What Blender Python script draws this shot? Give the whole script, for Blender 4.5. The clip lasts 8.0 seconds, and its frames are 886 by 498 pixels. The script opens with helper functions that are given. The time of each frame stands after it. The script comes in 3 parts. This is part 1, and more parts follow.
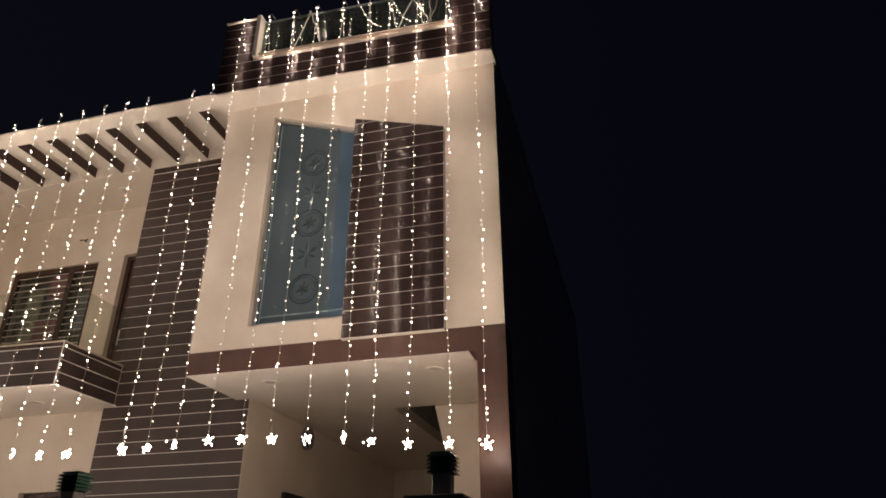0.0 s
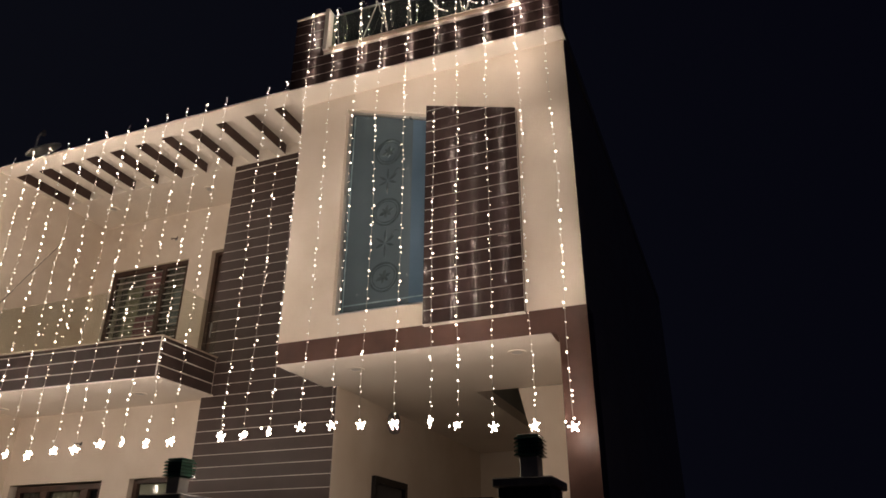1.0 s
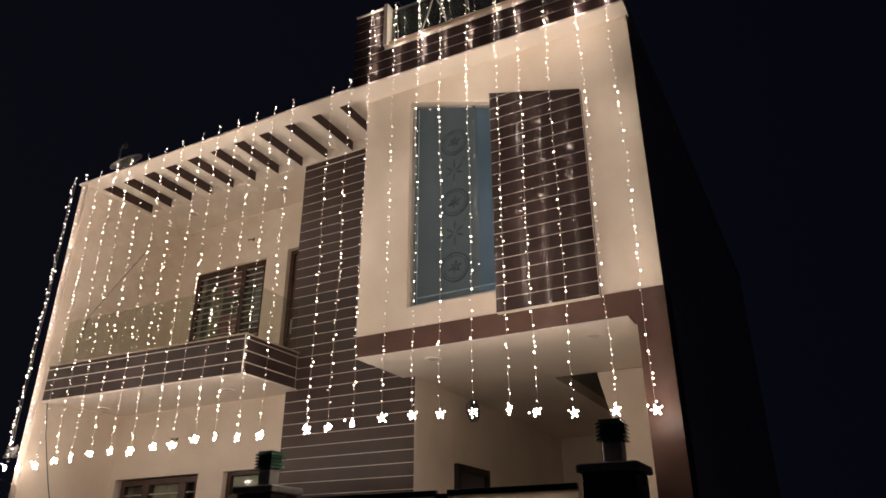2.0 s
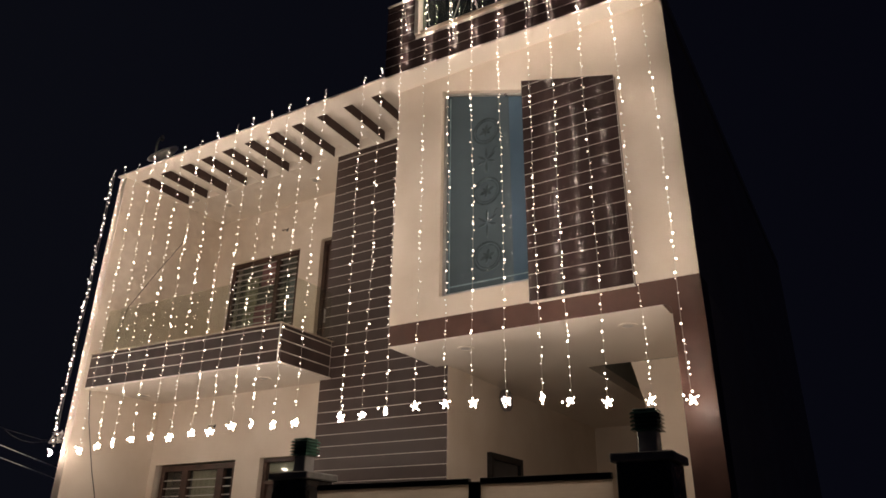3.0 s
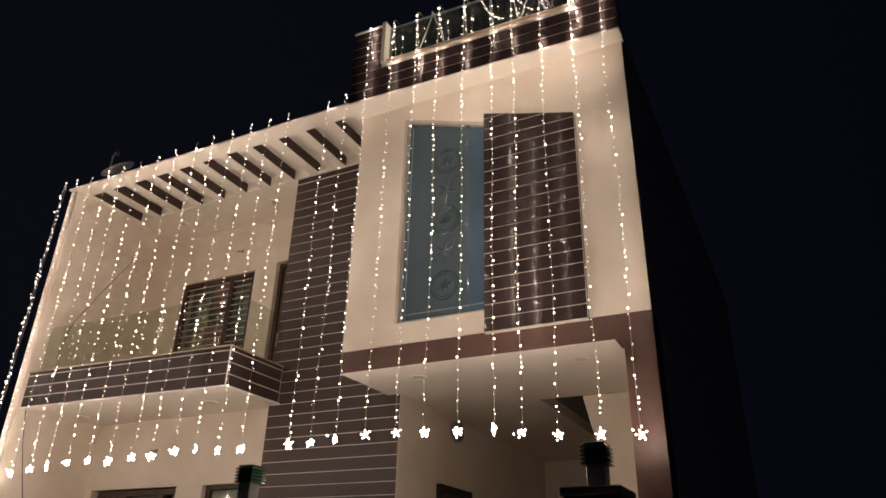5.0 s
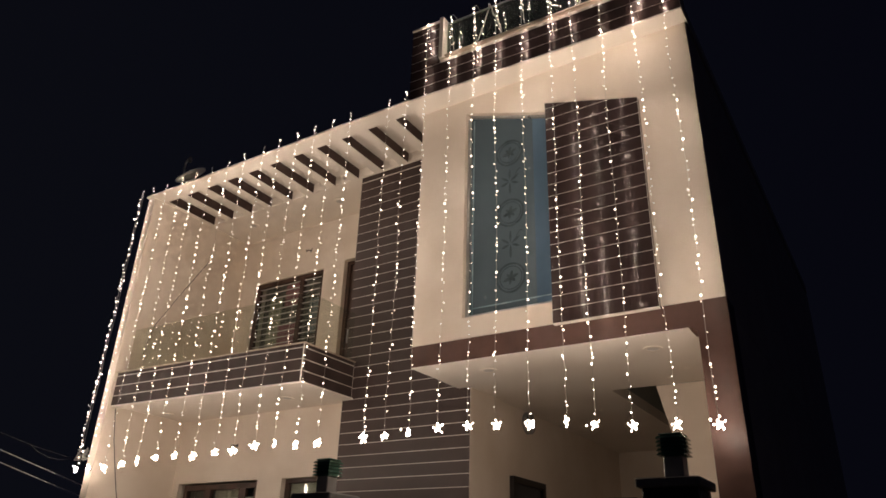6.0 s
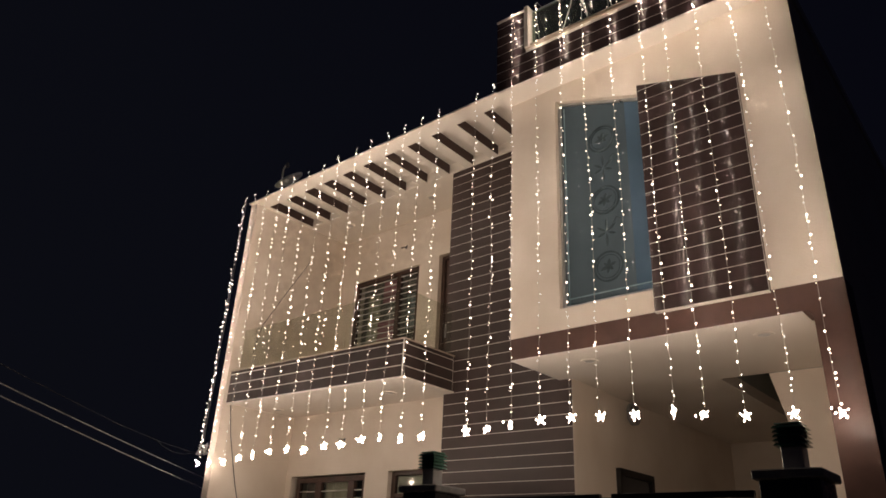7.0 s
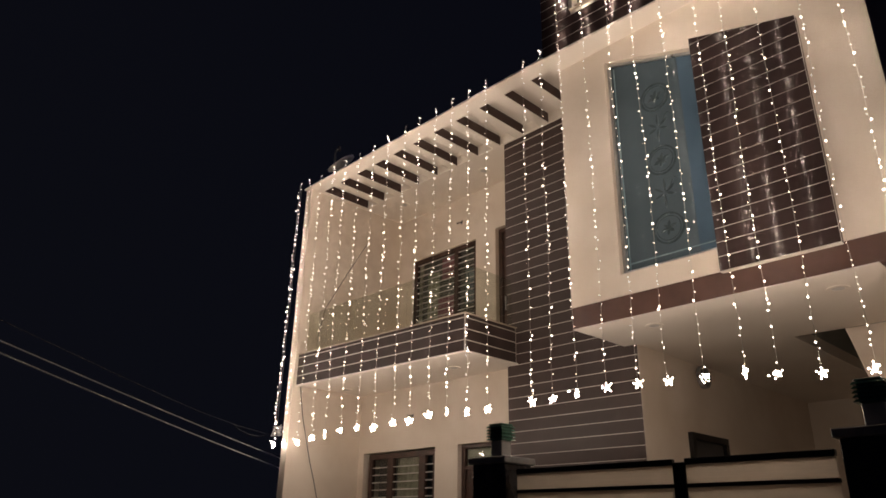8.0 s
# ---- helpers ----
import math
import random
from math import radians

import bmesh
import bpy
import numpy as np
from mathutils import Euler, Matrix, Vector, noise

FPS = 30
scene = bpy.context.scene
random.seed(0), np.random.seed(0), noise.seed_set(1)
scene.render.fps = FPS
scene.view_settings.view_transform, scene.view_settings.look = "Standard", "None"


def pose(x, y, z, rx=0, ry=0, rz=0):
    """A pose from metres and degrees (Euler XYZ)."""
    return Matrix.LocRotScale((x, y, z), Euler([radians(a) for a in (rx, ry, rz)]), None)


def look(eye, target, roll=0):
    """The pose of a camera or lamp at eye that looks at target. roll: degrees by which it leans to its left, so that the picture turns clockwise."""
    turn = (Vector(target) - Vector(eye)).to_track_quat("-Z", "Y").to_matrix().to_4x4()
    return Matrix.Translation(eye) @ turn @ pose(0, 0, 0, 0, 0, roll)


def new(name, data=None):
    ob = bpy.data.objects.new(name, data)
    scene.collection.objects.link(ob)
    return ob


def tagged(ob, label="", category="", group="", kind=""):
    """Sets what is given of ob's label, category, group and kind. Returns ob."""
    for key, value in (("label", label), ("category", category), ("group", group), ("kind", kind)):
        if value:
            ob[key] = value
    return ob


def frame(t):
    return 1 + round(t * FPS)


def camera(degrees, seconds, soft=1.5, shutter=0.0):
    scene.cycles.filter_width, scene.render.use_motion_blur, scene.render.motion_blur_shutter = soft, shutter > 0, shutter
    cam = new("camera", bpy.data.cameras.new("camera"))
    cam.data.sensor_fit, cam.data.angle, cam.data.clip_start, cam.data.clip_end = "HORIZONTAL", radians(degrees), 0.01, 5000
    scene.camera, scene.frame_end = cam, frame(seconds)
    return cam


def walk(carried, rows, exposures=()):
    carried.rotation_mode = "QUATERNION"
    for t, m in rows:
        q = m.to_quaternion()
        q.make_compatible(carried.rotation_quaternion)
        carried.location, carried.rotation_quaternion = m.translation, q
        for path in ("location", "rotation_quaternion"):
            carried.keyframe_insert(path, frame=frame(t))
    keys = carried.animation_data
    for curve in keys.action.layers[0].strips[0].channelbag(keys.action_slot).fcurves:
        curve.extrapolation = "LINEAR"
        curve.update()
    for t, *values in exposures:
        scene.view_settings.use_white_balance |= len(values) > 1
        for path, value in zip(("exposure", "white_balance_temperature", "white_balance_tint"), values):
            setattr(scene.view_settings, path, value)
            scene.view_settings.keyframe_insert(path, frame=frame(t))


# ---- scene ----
cam = camera(64.3, 8.0, soft=1.65)

PATH = [
    (0, (0.977, -5.485, 1.618), (0.502, -3.761, 2.514), -0.1),
    (0.5, (0.962, -5.489, 1.626), (0.432, -3.773, 2.506), 0.0),
    (1, (0.959, -5.493, 1.628), (0.276, -3.817, 2.481), 0.3),
    (1.5, (0.961, -5.509, 1.626), (0.182, -3.861, 2.449), 0.2),
    (2, (0.958, -5.514, 1.632), (0.091, -3.909, 2.453), -0.1),
    (2.2, (0.957, -5.514, 1.631), (0.071, -3.922, 2.455), 0.2),
    (3.3, (0.950, -5.508, 1.625), (-0.009, -3.939, 2.411), 0.8),
    (3.5, (0.949, -5.507, 1.624), (-0.003, -3.933, 2.409), 0.8),
    (4, (0.948, -5.495, 1.626), (0.046, -3.902, 2.432), 0.8),
    (4.2, (0.948, -5.496, 1.625), (0.089, -3.896, 2.463), 0.9),
    (5.3, (0.951, -5.512, 1.618), (0.121, -3.915, 2.491), 1.5),
    (5.5, (0.951, -5.515, 1.617), (0.088, -3.933, 2.485), 1.8),
    (6, (0.944, -5.534, 1.619), (-0.047, -4.017, 2.467), 1.9),
    (6.5, (0.939, -5.539, 1.617), (-0.164, -4.092, 2.447), 2.6),
    (7, (0.936, -5.544, 1.616), (-0.271, -4.176, 2.437), 2.8),
    (7.5, (0.93, -5.53, 1.612), (-0.283, -4.164, 2.424), 3.1),
    (8, (0.93, -5.517, 1.616), (-0.412, -4.238, 2.367), 1.1),
]
walk(cam, [(t, look(eye, target, roll)) for t, eye, target, roll in PATH])

# ---- night sky and exposure ----
world = bpy.data.worlds.new("night")
scene.world = world
world.use_nodes = True
# a faint town glow that grows from east to west
wn, wl = world.node_tree.nodes, world.node_tree.links
place, split, fade, tint = wn.new("ShaderNodeTexCoord"), wn.new("ShaderNodeSeparateXYZ"), wn.new("ShaderNodeMapRange"), wn.new("ShaderNodeMix")
tint.data_type = "RGBA"
tint.inputs[6].default_value, tint.inputs[7].default_value = (0.56, 0.61, 1.02, 1), (0.26, 0.27, 0.66, 1)
fade.inputs["From Min"].default_value, fade.inputs["From Max"].default_value = -1.0, 0.3
wl.new(place.outputs["Generated"], split.inputs[0])
wl.new(split.outputs[0], fade.inputs["Value"])
wl.new(fade.outputs[0], tint.inputs[0])
wl.new(tint.outputs[2], wn["Background"].inputs[0])
world.node_tree.nodes["Background"].inputs[1].default_value = 0.0062
scene.view_settings.exposure = 0.0
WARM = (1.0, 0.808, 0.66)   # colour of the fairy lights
BULB, BOOST, STAR = 12.0, 278.0, 205.0   # a bulb's dim street side, its house side boosted to light the walls, a star's bare bulb


# ---- materials ----
def material(name):
    m = bpy.data.materials.new(name)
    m.use_nodes = True
    return m, m.node_tree.nodes, m.node_tree.links, m.node_tree.nodes["Principled BSDF"]


def surface(name, low, high, rough=0.6, scale=1.5, grain=60.0, bump=0.1, metal=0.0, coat=0.0, tone=0.0, spread=0.12):
    """A surface with stains at scale, grain and fine relief; tone: change from piece to piece."""
    m, n, l, p = material(name)
    co = n.new("ShaderNodeTexCoord")
    big, fine = n.new("ShaderNodeTexNoise"), n.new("ShaderNodeTexNoise")
    for tex, s, d in ((big, scale, 6), (fine, grain, 3)):
        tex.inputs["Scale"].default_value, tex.inputs["Detail"].default_value = s, d
        l.new(co.outputs["Object"], tex.inputs["Vector"])
    mix = n.new("ShaderNodeMix")
    mix.data_type = "RGBA"
    mix.inputs[6].default_value, mix.inputs[7].default_value = (*low, 1), (*high, 1)
    add = n.new("ShaderNodeMath")
    add.operation = "MULTIPLY_ADD"
    l.new(fine.outputs["Fac"], add.inputs[0])
    add.inputs[1].default_value = 0.35
    ramp = n.new("ShaderNodeMapRange")
    ramp.inputs["From Min"].default_value, ramp.inputs["From Max"].default_value = 0.3, 0.7
    ramp.inputs["To Min"].default_value, ramp.inputs["To Max"].default_value = -0.17, 0.83
    l.new(big.outputs["Fac"], ramp.inputs["Value"])
    l.new(ramp.outputs[0], add.inputs[2])
    add.use_clamp = True
    l.new(add.outputs[0], mix.inputs[0])
    colour = mix.outputs[2]
    if tone:
        info, hsv, mr = n.new("ShaderNodeObjectInfo"), n.new("ShaderNodeHueSaturation"), n.new("ShaderNodeMapRange")
        mr.inputs["To Min"].default_value, mr.inputs["To Max"].default_value = 1 - tone, 1 + tone
        l.new(info.outputs["Random"], mr.inputs["Value"])
        l.new(mr.outputs[0], hsv.inputs["Value"])
        l.new(colour, hsv.inputs["Color"])
        colour = hsv.outputs[0]
    l.new(colour, p.inputs["Base Color"])
    rr = n.new("ShaderNodeMapRange")
    rr.inputs["To Min"].default_value, rr.inputs["To Max"].default_value = max(0.02, rough - spread), min(1, rough + spread)
    l.new(big.outputs["Fac"], rr.inputs["Value"])
    l.new(rr.outputs[0], p.inputs["Roughness"])
    p.inputs["Metallic"].default_value = metal
    p.inputs["Coat Weight"].default_value = coat
    bp = n.new("ShaderNodeBump")
    bp.inputs["Strength"].default_value, bp.inputs["Distance"].default_value = bump, 0.004
    l.new(fine.outputs["Fac"], bp.inputs["Height"])
    l.new(bp.outputs[0], p.inputs["Normal"])
    return m


def tinted_glass(name, tint, mirror=0.05, dust=0.0):
    """Thin clear glass: tinted see-through with a mirror gloss."""
    m, n, l, p = material(name)
    out = n["Material Output"]
    clear, gloss, facing, mix = n.new("ShaderNodeBsdfTransparent"), n.new("ShaderNodeBsdfGlossy"), n.new("ShaderNodeLayerWeight"), n.new("ShaderNodeMixShader")
    clear.inputs[0].default_value = (*tint, 1)
    gloss.inputs["Roughness"].default_value = 0.03
    facing.inputs[0].default_value = 0.5
    power, share = n.new("ShaderNodeMath"), n.new("ShaderNodeMapRange")
    power.operation, power.inputs[1].default_value = "POWER", 4.0
    l.new(facing.outputs["Facing"], power.inputs[0])
    l.new(power.outputs[0], share.inputs["Value"])
    share.inputs["To Min"].default_value, share.inputs["To Max"].default_value = mirror, 0.8
    film, veil = n.new("ShaderNodeMixShader"), n.new("ShaderNodeBsdfDiffuse")
    veil.inputs[0].default_value = (0.42, 0.46, 0.42, 1)
    film.inputs[0].default_value = dust
    l.new(clear.outputs[0], film.inputs[1])
    l.new(veil.outputs[0], film.inputs[2])
    l.new(share.outputs[0], mix.inputs[0])
    l.new(film.outputs[0], mix.inputs[1])
    l.new(gloss.outputs[0], mix.inputs[2])
    l.new(mix.outputs[0], out.inputs[0])
    return m


def lit_sheet(name, colour):
    """A thin beige sheet, made translucent so that it looks lit from the street."""
    m, n, l, p = material(name)
    tex, mix = n.new("ShaderNodeTexNoise"), n.new("ShaderNodeMix")
    tex.inputs["Scale"].default_value, tex.inputs["Detail"].default_value = 9.0, 5.0
    mix.data_type = "RGBA"
    mix.inputs[6].default_value, mix.inputs[7].default_value = (*[0.82 * c for c in colour], 1), (*colour, 1)
    l.new(tex.outputs["Fac"], mix.inputs[0])
    front, soak, both = n.new("ShaderNodeBsdfDiffuse"), n.new("ShaderNodeBsdfTranslucent"), n.new("ShaderNodeMixShader")
    both.inputs[0].default_value = 0.8
    for node, slot in ((front, 1), (soak, 2)):
        l.new(mix.outputs[2], node.inputs[0])
        l.new(node.outputs[0], both.inputs[slot])
    l.new(both.outputs[0], n["Material Output"].inputs[0])
    return m


def glowing(name, colour, strength):
    m, n, l, p = material(name)
    e = n.new("ShaderNodeEmission")
    e.inputs[0].default_value, e.inputs[1].default_value = (*colour, 1), strength
    l.new(e.outputs[0], n["Material Output"].inputs[0])
    return m


CREAM = surface("cream_paint", (0.73, 0.63, 0.525), (0.84, 0.755, 0.66), 0.6, 1.6, 70, 0.22)
# paler than the walls: holds the extra light on eave and slab undersides
WHITE = surface("ceiling_paint_brightened", (0.80, 0.73, 0.65), (0.86, 0.80, 0.72), 0.7, 1.1, 90, 0.08)
TILE = surface("brown_tile", (0.040, 0.027, 0.026), (0.060, 0.039, 0.037), 0.21, 3.0, 150, 0.03, tone=0.10, spread=0.03)
TILE.node_tree.nodes["Principled BSDF"].inputs["Specular IOR Level"].default_value = 0.48
MATT_TILE = surface("matt_brown_tile", (0.048, 0.034, 0.031), (0.072, 0.050, 0.046), 0.38, 3.0, 150, 0.05, tone=0.10, spread=0.06)
MATT_TILE.node_tree.nodes["Principled BSDF"].inputs["Specular IOR Level"].default_value = 0.36
GROUT = surface("white_grout", (0.74, 0.68, 0.60), (0.86, 0.81, 0.74), 0.7, 5, 120, 0.2)
BROWN = surface("brown_granite", (0.070, 0.034, 0.026), (0.118, 0.058, 0.044), 0.46, 4.0, 220, 0.08)
WALNUT = surface("brown_recess_paint", (0.050, 0.030, 0.028), (0.070, 0.042, 0.038), 0.6, 3, 80, 0.1)
WOOD = surface("dark_wood", (0.036, 0.019, 0.014), (0.080, 0.041, 0.030), 0.45, 9, 120, 0.15)
GRANITE = surface("black_granite", (0.010, 0.010, 0.013), (0.030, 0.030, 0.036), 0.28, 8, 260, 0.05)
TAN = surface("tan_stone", (0.46, 0.37, 0.29), (0.60, 0.50, 0.40), 0.45, 6, 160, 0.1)
CAP = surface("grey_granite", (0.20, 0.20, 0.20), (0.34, 0.33, 0.32), 0.4, 10, 240, 0.1)
STEEL = surface("black_steel", (0.012, 0.011, 0.011), (0.030, 0.026, 0.025), 0.4, 6, 90, 0.1, metal=0.3)
# light soaking through stands in for light on the gate's front
SHEET = lit_sheet("beige_lit_sheet", (0.96, 0.90, 0.82))
ALU = surface("brushed_steel", (0.42, 0.42, 0.43), (0.60, 0.60, 0.60), 0.32, 6, 160, 0.1, metal=0.9)
DULL = surface("dull_metal", (0.32, 0.32, 0.32), (0.48, 0.47, 0.46), 0.35, 8, 160, 0.1, metal=0.15)
BAR = surface("grey_bar_paint", (0.52, 0.50, 0.48), (0.68, 0.66, 0.62), 0.4, 8, 100, 0.1)
FROST = surface("blue_frosted_glass", (0.082, 0.114, 0.135), (0.112, 0.152, 0.178), 0.05, 0.9, 300, 0.005, spread=0.02)
FROST.node_tree.nodes["Principled BSDF"].inputs["Specular IOR Level"].default_value = 0.16
BLUE = surface("blue_reflection_strip", (0.075, 0.125, 0.180), (0.125, 0.200, 0.290), 0.08, 0.7, 300, 0.005, spread=0.02)
BEAD = surface("pale_bead", (0.20, 0.30, 0.34), (0.30, 0.42, 0.46), 0.25, 8, 120, 0.05)
ETCH = surface("etched_glass", (0.050, 0.070, 0.080), (0.084, 0.112, 0.124), 0.10, 14, 260, 0.1)
GREEN = surface("green_lamp_glass", (0.050, 0.130, 0.095), (0.090, 0.200, 0.150), 0.10, 9, 140, 0.05)
# fill colours that hold the darkness of unlit rooms
DARK = surface("dark_room_fill", (0.050, 0.048, 0.050), (0.085, 0.080, 0.080), 0.8, 2, 60, 0.1)
ROOM = surface("dim_room_fill", (0.13, 0.12, 0.12), (0.22, 0.20, 0.20), 0.8, 3, 60, 0.1)
CURTAIN = surface("pale_curtain", (0.46, 0.42, 0.34), (0.62, 0.58, 0.48), 0.8, 7, 90, 0.3)
CLOTH_RED = surface("red_cloth", (0.40, 0.14, 0.20), (0.55, 0.24, 0.30), 0.9, 8, 120, 0.3)
CLOTH_BLUE = surface("blue_cloth", (0.26, 0.32, 0.42), (0.40, 0.46, 0.56), 0.9, 8, 120, 0.3)
WIRE = surface("clear_wire", (0.46, 0.44, 0.40), (0.60, 0.58, 0.52), 0.35, 20, 200, 0.05)
BLACK = surface("black_cable", (0.02, 0.02, 0.02), (0.05, 0.05, 0.05), 0.5, 20, 200, 0.1)
CABLE = surface("grey_cable", (0.60, 0.60, 0.60), (0.78, 0.77, 0.75), 0.5, 20, 200, 0.1)
DISH = surface("white_dish_paint", (0.74, 0.72, 0.68), (0.84, 0.82, 0.78), 0.45, 5, 100, 0.1)
# unseen ground, coloured pale to bounce light up under the carport and soffits
BOUNCE_STREET = surface("bounce_street", (0.20, 0.19, 0.18), (0.32, 0.30, 0.28), 0.85, 3, 90, 0.5)
BOUNCE_PAVING = surface("bounce_paving", (0.42, 0.39, 0.35), (0.55, 0.52, 0.47), 0.6, 2.5, 90, 0.2)
CONCRETE = surface("raw_render", (0.30, 0.33, 0.31), (0.42, 0.44, 0.41), 0.9, 2, 80, 0.4)
GLASS = tinted_glass("balcony_glass", (0.95, 0.965, 0.925), 0.07, 0.01)
SMOKED = tinted_glass("smoked_glass", (0.60, 0.65, 0.60), 0.05, 0.03)
PANE = tinted_glass("window_glass", (0.80, 0.83, 0.80), 0.05, 0.0)
LIT = glowing("warm_white_bulb", WARM, BULB)
LIT_SIDE = glowing("warm_white_house_boost", WARM, BOOST)
LIT_STAR = glowing("warm_white_star", WARM, STAR)


# ---- mesh helpers ----
def box(bm, x0, x1, y0, y1, z0, z1, bevel=0.0):
    v = [bm.verts.new((x, y, z)) for z in (z0, z1) for x, y in ((x0, y0), (x1, y0), (x1, y1), (x0, y1))]
    fs = [bm.faces.new([v[i] for i in f]) for f in ((3, 2, 1, 0), (4, 5, 6, 7), (0, 1, 5, 4), (1, 2, 6, 5), (2, 3, 7, 6), (3, 0, 4, 7))]
    if bevel:
        es = {e for f in fs for e in f.edges}
        bmesh.ops.bevel(bm, geom=list(es), offset=bevel, segments=1, affect="EDGES")
    return bm


def prism(bm, pts, y0, y1):
    """An upright slab between y0 and y1 whose outline in x and z is pts, counter-clockwise from the front."""
    a = [bm.verts.new((x, y0, z)) for x, z in pts]
    b = [bm.verts.new((x, y1, z)) for x, z in pts]
    bm.faces.new(a)
    bm.faces.new(b[::-1])
    for i in range(len(pts)):
        j = (i + 1) % len(pts)
        bm.faces.new((a[j], a[i], b[i], b[j]))
    return bm


def cells(bm, us, vs, holes, place, w0, w1):
    """A slab cut into cells by us and vs, with the cells in holes left open; place turns u, v, w into a point."""
    us, vs = sorted(us), sorted(vs)
    full = {(i, j) for i in range(len(us) - 1) for j in range(len(vs) - 1)} - set(holes)
    made = {}

    def vert(i, j, w):
        if (i, j, w) not in made:
            made[i, j, w] = bm.verts.new(place(us[i], vs[j], (w0, w1)[w]))
        return made[i, j, w]

    for i, j in full:
        ring = ((i, j), (i + 1, j), (i + 1, j + 1), (i, j + 1))
        bm.faces.new([vert(a, b, 0) for a, b in ring])
        bm.faces.new([vert(a, b, 1) for a, b in ring[::-1]])
        for (a, b), (c, d), beside in zip(ring, ring[1:] + ring[:1], ((i, j - 1), (i + 1, j), (i, j + 1), (i - 1, j))):
            if beside not in full:
                bm.faces.new((vert(c, d, 0), vert(a, b, 0), vert(a, b, 1), vert(c, d, 1)))
    return bm


def upright(u, v, w):
    return (u, w, v)


def flat(u, v, w):
    return (u, v, w)


def plan(bm, pts, z0, z1):
    """A flat slab between z0 and z1 whose outline in x and y is pts."""
    a = [bm.verts.new((x, y, z0)) for x, y in pts]
    b = [bm.verts.new((x, y, z1)) for x, y in pts]
    bm.faces.new(a[::-1])
    bm.faces.new(b)
    for i in range(len(pts)):
        j = (i + 1) % len(pts)
        bm.faces.new((a[i], a[j], b[j], b[i]))
    return bm


def tube(bm, path, r, sides=5):
    """A round bar of radius r along a path."""
    rings, path = [], [Vector(p) for p in path]
    for i, p in enumerate(path):
        d = (path[min(i + 1, len(path) - 1)] - path[max(i - 1, 0)]).normalized()
        u = d.cross(Vector((0.13, 0.97, 0.21))).normalized()
        w = d.cross(u)
        rings.append([bm.verts.new(p + r * (math.cos(k * math.tau / sides) * u + math.sin(k * math.tau / sides) * w)) for k in range(sides)])
    for a, b in zip(rings, rings[1:]):
        for k in range(sides):
            bm.faces.new((a[k], a[(k + 1) % sides], b[(k + 1) % sides], b[k]))
    bm.faces.new(rings[0][::-1])
    bm.faces.new(rings[-1])
    return bm


def disc(bm, centre, normal, r, depth, sides=24, inner=0.0):
    """A round plate, or a ring with a hole of radius inner."""
    c, n = Vector(centre), Vector(normal).normalized()
    u = n.orthogonal().normalized()
    w = n.cross(u)
    ways = [math.cos(k * math.tau / sides) * u + math.sin(k * math.tau / sides) * w for k in range(sides)]
    out = [[bm.verts.new(c + s * n + r * q) for q in ways] for s in (0, depth)]
    if inner:
        ins = [[bm.verts.new(c + s * n + inner * q) for q in ways] for s in (0, depth)]
    else:
        bm.faces.new(out[0][::-1])
        bm.faces.new(out[1])
    for k in range(sides):
        j = (k + 1) % sides
        bm.faces.new((out[0][k], out[0][j], out[1][j], out[1][k]))
        if inner:
            bm.faces.new((ins[1][k], ins[1][j], ins[0][j], ins[0][k]))
            bm.faces.new((out[1][k], out[1][j], ins[1][j], ins[1][k]))
            bm.faces.new((ins[0][k], ins[0][j], out[0][j], out[0][k]))
    return bm


def part(name, bm, mat, parent=None, label="", smooth=False):
    me = bpy.data.meshes.new(name)
    bmesh.ops.recalc_face_normals(bm, faces=bm.faces)
    bm.to_mesh(me)
    bm.free()
    me.materials.append(mat)
    if smooth:
        me.polygons.foreach_set("use_smooth", [True] * len(me.polygons))
    ob = new(name, me)
    ob.parent = parent
    if parent:
        ob.matrix_parent_inverse = parent.matrix_basis.inverted()
    return tagged(ob, label)


def B(*a, **k):
    return box(bmesh.new(), *a, **k)


def empty(name, at, label, category, group="", kind=""):
    ob = new(name)
    ob.location = at
    return tagged(ob, label, category, group, kind)


# ---- the plan ----
SOFFIT, ROOF, PERG = 3.49, 6.515, 6.60          # undersides of the first floor, of the roof and of the balcony roof
FLOOR, TOP, PTOP = 3.66, 6.66, 6.745            # balcony floor, top of the roof slab
TOWER_Y, BACK_Y, LOW_Y = 0.90, 1.68, 1.05
LEFT, INNER = -7.81, -7.67         # the end wall's two faces


def edge(x):
    """How far the roof's front edge stands out at x."""
    return -0.21 + 0.033 * x if x > -3.0 else -0.215 + 0.005 * (x + 3.0)


# ---- ground ----
tagged(part("ground", B(-150, 150, -150, 150, -0.3, 0.0), BOUNCE_STREET), "unseen grey street, toned to bounce light into the carport", "ground", kind="structure")
tagged(part("plinth", B(LEFT, 0.0, -0.6, 8.0, 0.001, 0.30), BOUNCE_PAVING), "unseen plinth, coloured pale to bounce light into the carport", "plinth", kind="structure")

# ---- the house ----
house = empty("house", (-4.0, 2.0, 0.3), "two-storey cream house with dark brown tile bands, hung with fairy lights", "house")

# box front over the carport, with the tall window's sloping head
WL, WR, WB, WTL, WTR = -2.425, -1.453, 3.915, 6.325, 5.992
bm = bmesh.new()
prism(bm, [(-3.0, 3.70), (WL, 3.70), (WL, ROOF), (-3.0, ROOF)], 0.0, 0.16)
prism(bm, [(WR, 3.70), (0.0, 3.70), (0.0, ROOF), (WR, ROOF)], 0.0, 0.16)
prism(bm, [(WL, 3.70), (WR, 3.70), (WR, WB), (WL, WB)], 0.0, 0.16)
